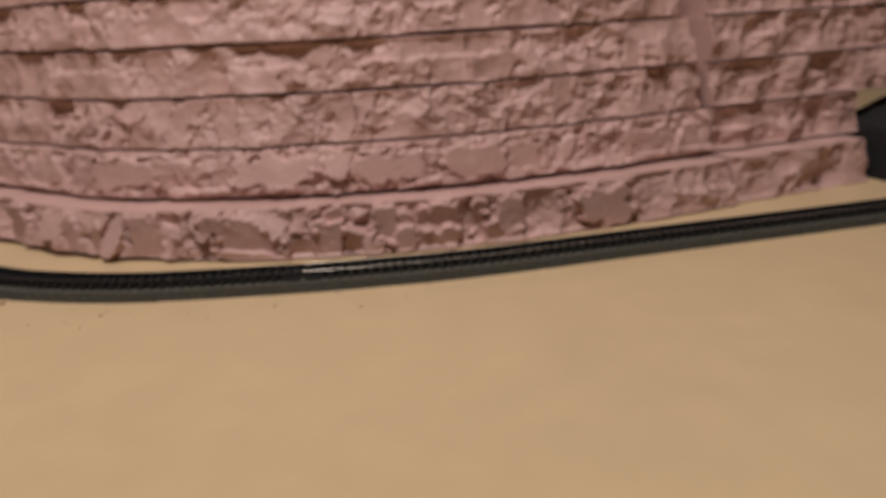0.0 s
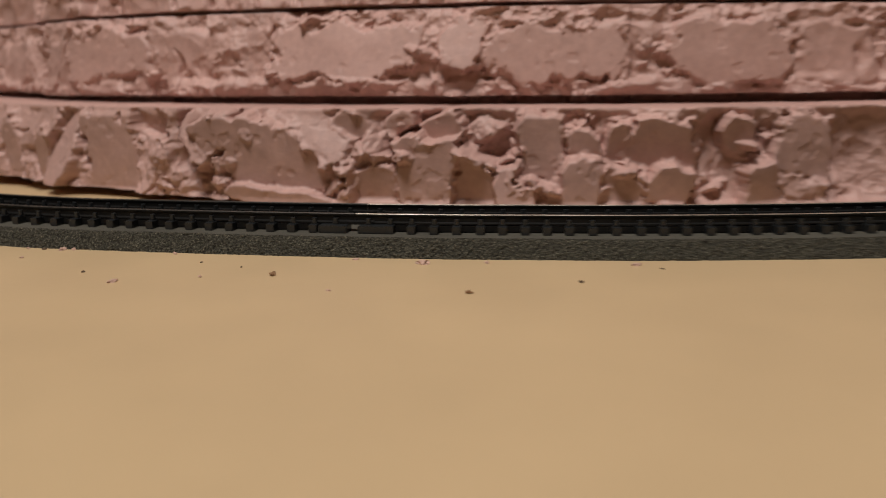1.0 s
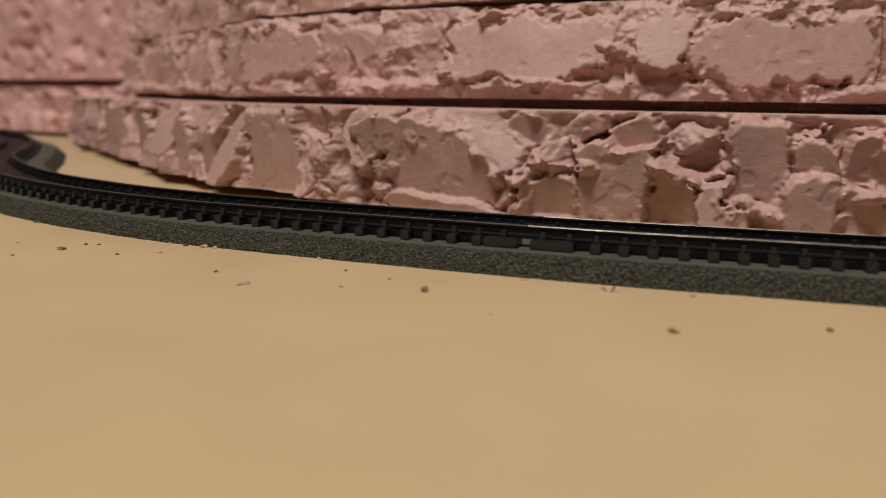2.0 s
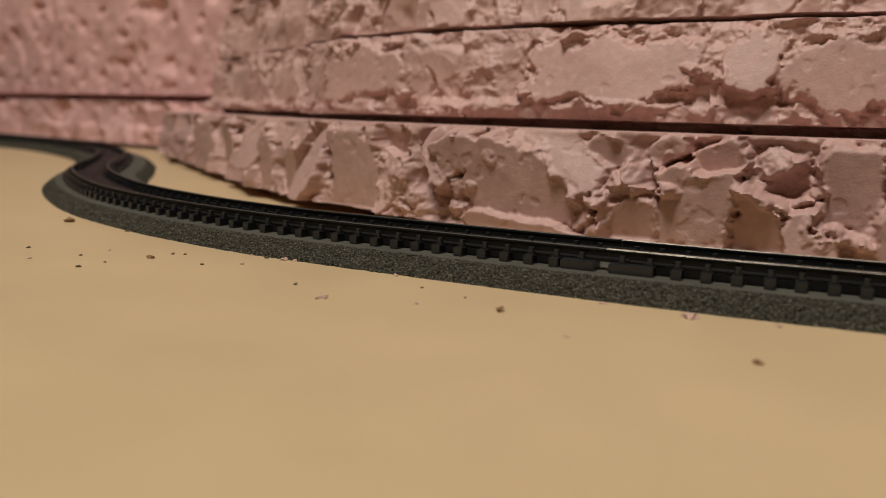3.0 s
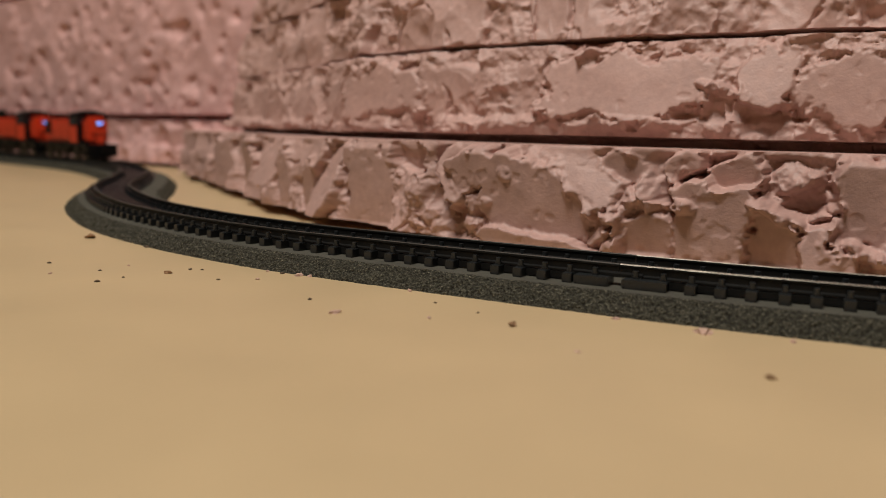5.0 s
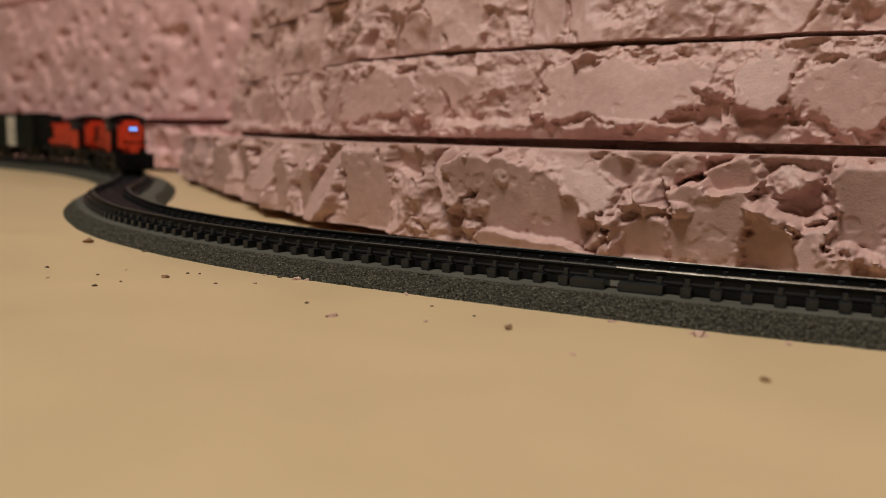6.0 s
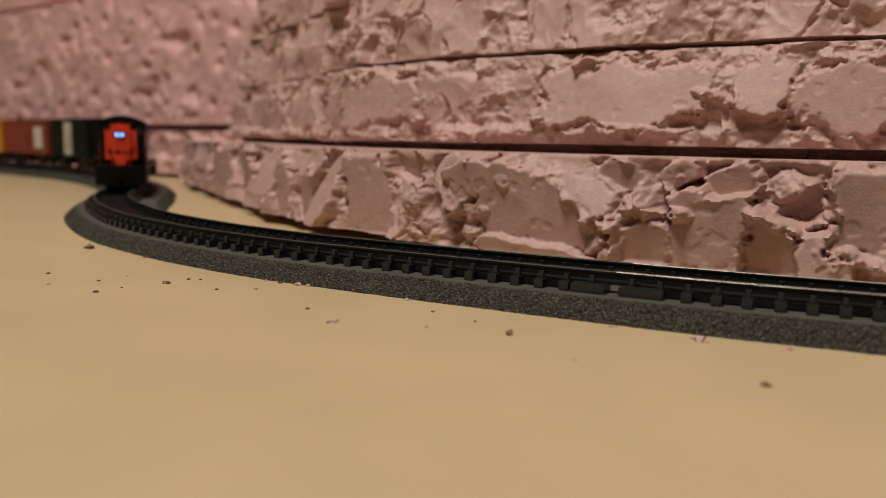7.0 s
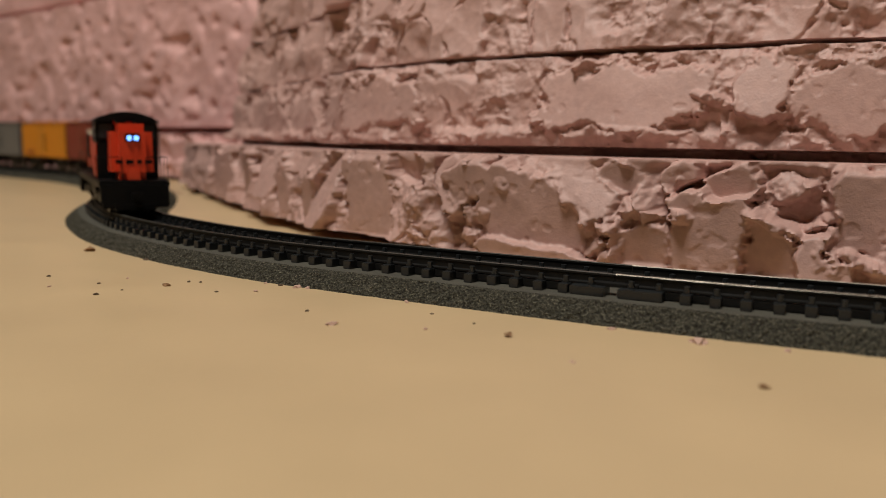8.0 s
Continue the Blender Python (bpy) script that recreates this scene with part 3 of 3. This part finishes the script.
def locomotive():
    """A hood locomotive, 0.104 long over its frame, nose towards +x."""
    e = new("locomotive")
    hl = 0.0575
    bm = boxed(-hl, -0.0152, 0.0105, hl, 0.0152, 0.0138, 0.0006)
    part("frame", bm, BLACK, e, "black frame and walkway")
    for d in (1, -1):
        bm = boxed(d * hl - 0.0012, -0.0146, 0.0025, d * hl + 0.0012, 0.0146, 0.0125, 0.0006)
        box(bm, d * hl - 0.004, -0.009, 0.0015, d * hl + 0.0022, 0.009, 0.0045, 0.0005)
        part("pilot", bm, BLACK, e, "black pilot with footboard")
        coupler(e, d * (hl + 0.001), d)
    # nose
    bm = boxed(0.0355, -0.0094, 0.0138, 0.0540, 0.0094, 0.0375, 0.0034, 0.05)
    nose = part("nose", bm, RED, e, "orange-red nose")
    bm = boxed(0.0533, -0.0034, 0.0298, 0.0545, 0.0034, 0.0332, 0.0006)
    part("light_housing", bm, BLACK, nose)
    for y in (-0.0015, 0.0015):
        bm = rod(bmesh.new(), (0.0541, y, 0.0314), (0.0552, y, 0.0314), 0.0011, 14)
        part("headlight", bm, HEADLIGHT, nose, "glowing blue-white headlight")
    bm = bmesh.new()
    for y0, y1 in ((-0.0075, -0.0045), (-0.0030, 0.0002), (0.0018, 0.0036), (0.005, 0.0082)):
        box(bm, 0.0536, y0, 0.0208, 0.0543, y1, 0.0223)
    part("nose_marking", bm, BLACK, nose, "plain dark bars")
    bm = boxed(0.0530, -0.003, 0.0138, 0.0544, 0.003, 0.019, 0.0003)
    part("nose_door", bm, RED, nose)
    # cab
    bm = boxed(0.0185, -0.0139, 0.0138, 0.0360, 0.0139, 0.0292, 0.0008)
    cab = part("cab", bm, RED, e, "orange-red cab sides")
    bm = boxed(0.0183, -0.0138, 0.0292, 0.0361, 0.0138, 0.0385, 0.0006)
    part("cab_upper", bm, BLACK, cab, "black window band")
    for y in (-0.0140, 0.0136):
        for x0, x1 in ((0.0205, 0.0267), (0.0280, 0.0340)):
            part("side_window", boxed(x0, y, 0.0305, x1, y + 0.0004, 0.0365), GLASS, cab)
    part("cab_front", boxed(0.0359, -0.0136, 0.0138, 0.0363, 0.0136, 0.0292), BLACK, cab, "black front of the cab")
    for y in (-0.0125, 0.0065):
        bm = boxed(0.0358, y, 0.0312, 0.0366, y + 0.006, 0.0372)
        part("front_window", bm, GLASS, cab)
    part("window_post", boxed(0.0358, -0.0060, 0.0372, 0.0368, 0.0060, 0.0392, 0.0003), RED, cab, "orange-red panel between the front windows")
    bm = bmesh.new()
    n = 10
    loop = [(-0.0148 + 0.0296 * j / n, 0.0385 + 0.0042 * math.sin(math.pi * j / n) ** 0.8) for j in range(n + 1)]
    r0 = [bm.verts.new((0.0170, y, z)) for y, z in loop]
    r1 = [bm.verts.new((0.0380, y, z)) for y, z in loop]
    for j in range(n):
        bm.faces.new((r0[j], r1[j], r1[j + 1], r0[j + 1]))
    bm.faces.new(r0)
    bm.faces.new(r1[::-1])
    bm.faces.new((r0[0], r0[-1], r1[-1], r1[0]))
    bmesh.ops.recalc_face_normals(bm, faces=bm.faces)
    part("cab_roof", bm, BLACK, cab, "black arched cab roof")
    for y in (-0.004, 0.004):
        part("roof_vent", boxed(0.0415, y - 0.002, 0.0374, 0.0475, y + 0.002, 0.039, 0.0004), BLACK, nose)
    # hood
    bm = boxed(-0.0525, -0.0105, 0.0138, 0.0185, 0.0105, 0.0352, 0.0028)
    hood = part("hood", bm, RED, e, "orange-red long hood")
    bm = boxed(0.0105, -0.0110, 0.0145, 0.0186, 0.0110, 0.0356, 0.0006)
    part("hood_band", bm, BLACK, hood, "black band behind the cab")
    for x in (-0.038, -0.028, -0.012):
        part("fan", rod(bmesh.new(), (x, 0, 0.035), (x, 0, 0.0368), 0.005, 16), BLACK, hood)
    bm = boxed(-0.004, -0.002, 0.035, 0.001, 0.002, 0.039, 0.0004)
    part("exhaust_stack", bm, BLACK, hood)
    for y in (-0.0107, 0.0103):
        grille = part("radiator_grille", boxed(-0.0505, y, 0.021, -0.035, y + 0.0004, 0.033), BLACK, hood)
        for x in np.arange(-0.0500, -0.0360, 0.0022):
            part("slat", boxed(x, y - 0.0003, 0.022, x + 0.0012, y + 0.0007, 0.032), BLACK, grille)
    # handrails
    bm = bmesh.new()
    for y in (-0.0146, 0.0146):
        for x0, x1 in ((-0.0555, 0.0175), (0.0375, 0.0555)):
            rod(bm, (x0, y, 0.0235), (x1, y, 0.0235), 0.00016, 6)
            for x in np.linspace(x0, x1, 5 if x1 - x0 > 0.03 else 3):
                rod(bm, (x, y, 0.0135), (x, y, 0.0235), 0.00016, 6)
    for y in (-0.0146, 0.0146):
        rod(bm, (0.0560, y, 0.0235), (0.0560, y * 0.35, 0.0235), 0.00016, 6)
        rod(bm, (0.0560, y * 0.35, 0.0135), (0.0560, y * 0.35, 0.0235), 0.00016, 6)
    part("handrail", bm, BLACK, e)
    part("fuel_tank", boxed(-0.013, -0.0125, 0.0035, 0.013, 0.0125, 0.0108, 0.0015), BLACK, e)
    # the body is a little narrower than its trucks' steps
    for ob in e.children_recursive:
        for v in ob.data.vertices:
            v.co.y *= 0.92
    for x in (-0.034, 0.034):
        truck(e, x)
    return e


def boxcar(paint, label, door, marks):
    """A boxcar, 0.098 long, ribbed sides, sliding door each side."""
    e = tagged(new("boxcar"), label, "boxcar", "train cars")
    hl, w, z0, z1 = 0.0475, 0.0148, 0.0112, 0.0425
    body = part("body", boxed(-hl, -w, z0, hl, w, z1, 0.0006), paint, e)
    for x in np.linspace(-hl + 0.001, hl - 0.001, 15):
        if abs(x) > 0.010:
            for y in (-w, w):
                part("rib", boxed(x - 0.0004, y - 0.0005, z0 + 0.001, x + 0.0004, y + 0.0005, z1 - 0.001), paint, body)
    for sy in (-1, 1):
        bm = boxed(-0.009, sy * w - 0.0009, z0 + 0.0015, 0.009, sy * w + 0.0009, z1 - 0.0015, 0.0003)
        d = part("door", bm, door, body, "sliding side door")
        bm = bmesh.new()
        rod(bm, (0.006, sy * (w + 0.0013), z0 + 0.006), (0.006, sy * (w + 0.0013), z0 + 0.022), 0.0004, 6)
        part("door_bar", bm, BLACK, d)
        for x, z, lx, lz, mat in marks:
            bm = boxed(x - lx, sy * w - 0.0007, z - lz, x + lx, sy * w + 0.0007, z + lz)
            part("side_marking", bm, mat, body, "plain painted panel")
    bm = bmesh.new()
    box(bm, -hl - 0.0006, -w - 0.0006, z1, hl + 0.0006, w + 0.0006, z1 + 0.0012, 0.0005)
    box(bm, -hl, -0.003, z1 + 0.001, hl, 0.003, z1 + 0.0025)
    part("roof", bm, BLACK if paint is GREEN_BLACK else paint, e, "roof with running board")
    for d in (-1, 1):
        for y in (-w + 0.003, w - 0.003):
            bm = bmesh.new()
            for z in np.linspace(z0 + 0.003, z1 - 0.003, 6):
                rod(bm, (d * (hl + 0.0009), y - 0.002, z), (d * (hl + 0.0009), y + 0.002, z), 0.0003, 5)
            for k in (-0.002, 0.002):
                rod(bm, (d * (hl + 0.0009), y + k, z0 + 0.002), (d * (hl + 0.0009), y + k, z1 - 0.002), 0.0003, 5)
            part("ladder", bm, BLACK, e)
    part("underframe", boxed(-hl + 0.003, -0.006, 0.0075, hl - 0.003, 0.006, 0.0113, 0.0006), BLACK, e)
    for x in (-0.031, 0.031):
        truck(e, x, (-0.009, 0.009), 0.0047)
    for d in (-1, 1):
        coupler(e, d * hl, d)
    return e


lead = tagged(locomotive(), "orange-red and black hood locomotive with a lit headlight leading the train", "locomotive", "train locomotives")
second = tagged(copy_thing(lead, pose(-1.5, 0.79, 0)), "orange-red and black hood locomotive with lit headlight, coupled second", "locomotive", "train locomotives")
car_dark = boxcar(GREEN_BLACK, "dark green-black boxcar with a pale door panel", CREAM, [])
car_brown = boxcar(BROWN, "brown-red boxcar with a pale painted emblem panel", BROWN, [(0.028, 0.027, 0.008, 0.010, CREAM)])
car_orange = boxcar(ORANGE, "yellow-orange boxcar with a darker orange door", ORANGE, [(-0.028, 0.016, 0.008, 0.0012, BROWN)])
car_grey = boxcar(GREY, "weathered grey boxcar near the end of the train", GREY, [])

# arc length of the leading headlight along the track, at an almost even speed
def front(t):
    return float(np.interp(t, (0.0, 3.7, 4.7, 5.8, 7.0, 8.0), (2.33, 1.749, 1.591, 1.446, 1.285, 1.144)))


def run(thing, behind, reach):
    """Key a vehicle whose middle follows the leading headlight at a distance."""
    rows = []
    for k in range(0, 41):
        t = k * 0.2
        s = front(t) + behind
        a, b = on_track(s - reach), on_track(s + reach)
        c = (a + b) / 2
        d = a - b
        rows.append((t, pose(c[0], c[1], ZRAIL, 0, 0, math.degrees(math.atan2(d[1], d[0])))))
    walk(thing, rows)


# ---- crumbs and small things ----
def crumb_mesh(seed, mat, flat=0.6):
    bm = bmesh.new()
    bmesh.ops.create_icosphere(bm, subdivisions=2, radius=1)
    for v in bm.verts:
        k = 1 + 0.9 * noise.noise(v.co * 1.3 + Vector((seed * 5.1, 0, 0)))
        v.co = Vector((v.co.x * 1.3, v.co.y * 0.9, v.co.z * flat)) * k
    low = min(v.co.z for v in bm.verts)
    for v in bm.verts:
        v.co.z = max(v.co.z, low * 0.5) - low * 0.5
    me = bpy.data.meshes.new("crumb")
    bm.to_mesh(me)
    bm.free()
    me.materials.append(mat)
    return me


PINK_ME = [crumb_mesh(i, CRUMB_PINK) for i in range(3)]
BROWN_ME = [crumb_mesh(i + 4, CRUMB_BROWN) for i in range(2)]
DARK_ME = [crumb_mesh(i + 7, CRUMB_DARK) for i in range(2)]
LABEL = {"p": "small pink foam crumb lying on the tan board", "b": "small rusty brown crumb lying on the tan board", "d": "tiny dark speck of grit on the tan board"}


def crumb(kind, x, y, size, z=0.0):
    me = {"p": PINK_ME, "b": BROWN_ME, "d": DARK_ME}[kind]
    size *= {"p": 0.9, "b": 0.9, "d": 0.7}[kind]
    ob = new("foam_crumb" if kind == "p" else "crumb", me[int(abs(x) * 1e4) % len(me)])
    ob.matrix_basis = pose(x, y, z, 0, 0, (x * 7e4) % 360) @ Matrix.Diagonal((size, size, size, 1))
    tagged(ob, LABEL[kind], "crumb", "crumbs on the board")


for kind, x, y, size in (("b", -0.065, 0.547, 0.0010), ("b", -0.010, 0.546, 0.0008), ("p", -0.031, 0.570, 0.0014), ("p", -0.102, 0.529, 0.0010), ("d", -0.117, 0.535, 0.0007), ("d", -0.174, 0.511, 0.0009), ("b", -0.254, 0.552, 0.0017), ("d", -0.220, 0.554, 0.0011), ("d", 0.0145, 0.5635, 0.0009), ("d", -0.211, 0.516, 0.0008), ("p", -0.194, 0.508, 0.0005), ("d", -0.189, 0.520, 0.0006)):
    crumb(kind, x, y, size)
for kind, x, y, size in (("d", -0.175, 0.519, 0.0005), ("p", -0.191, 0.530, 0.0005), ("b", -0.172, 0.531, 0.0010), ("d", -0.173, 0.539, 0.0007), ("d", -0.170, 0.541, 0.0006), ("d", -0.154, 0.535, 0.0006), ("p", -0.147, 0.543, 0.0006), ("p", -0.083, 0.540, 0.0006), ("p", -0.044, 0.538, 0.0005), ("d", -0.149, 0.5535, 0.0008), ("p", -0.143, 0.5545, 0.0010), ("p", -0.140, 0.556, 0.0008)):
    crumb(kind, x, y, size)
for kind, x, y, size in (("p", -0.106, 0.560, 0.0007), ("p", -0.014, 0.576, 0.0008), ("p", -0.051, 0.569, 0.0007), ("p", 0.026, 0.585, 0.0010), ("d", 0.033, 0.583, 0.0006), ("p", -0.155, 0.553, 0.0006), ("d", -0.078, 0.552, 0.0005), ("d", -0.092, 0.5535, 0.0005)):
    crumb(kind, x, y, size)

# black box past the end of the boards
bm = bmesh.new()
prof = [(0.0, 0.0), (0.16, 0.0), (0.16, 0.066), (0.06, 0.066), (0.006, 0.046)]
r0 = [bm.verts.new((x, 0, z)) for x, z in prof]
r1 = [bm.verts.new((x, 0.09, z)) for x, z in prof]
for j in range(len(prof)):
    k = (j + 1) % len(prof)
    bm.faces.new((r0[j], r0[k], r1[k], r1[j]))
bm.faces.new(r0[::-1])
bm.faces.new(r1)
bmesh.ops.recalc_face_normals(bm, faces=bm.faces)
bmesh.ops.bevel(bm, geom=list(bm.edges), offset=0.0015, segments=2, affect="EDGES")
box_ob = tagged(obj("black_stand", bm, DARK), "matt black sloping stand beyond the end of the foam boards", "stand")
box_ob.matrix_basis = pose(0.408, 0.842, 0, 0, 0, 24)


def motions():
    run(lead, 0.055, 0.034)
    run(second, 0.055 + 0.125, 0.034)
    for k, c in enumerate((car_dark, car_brown, car_orange, car_grey)):
        run(c, 0.298 + 0.104 * k, 0.031)


motions()
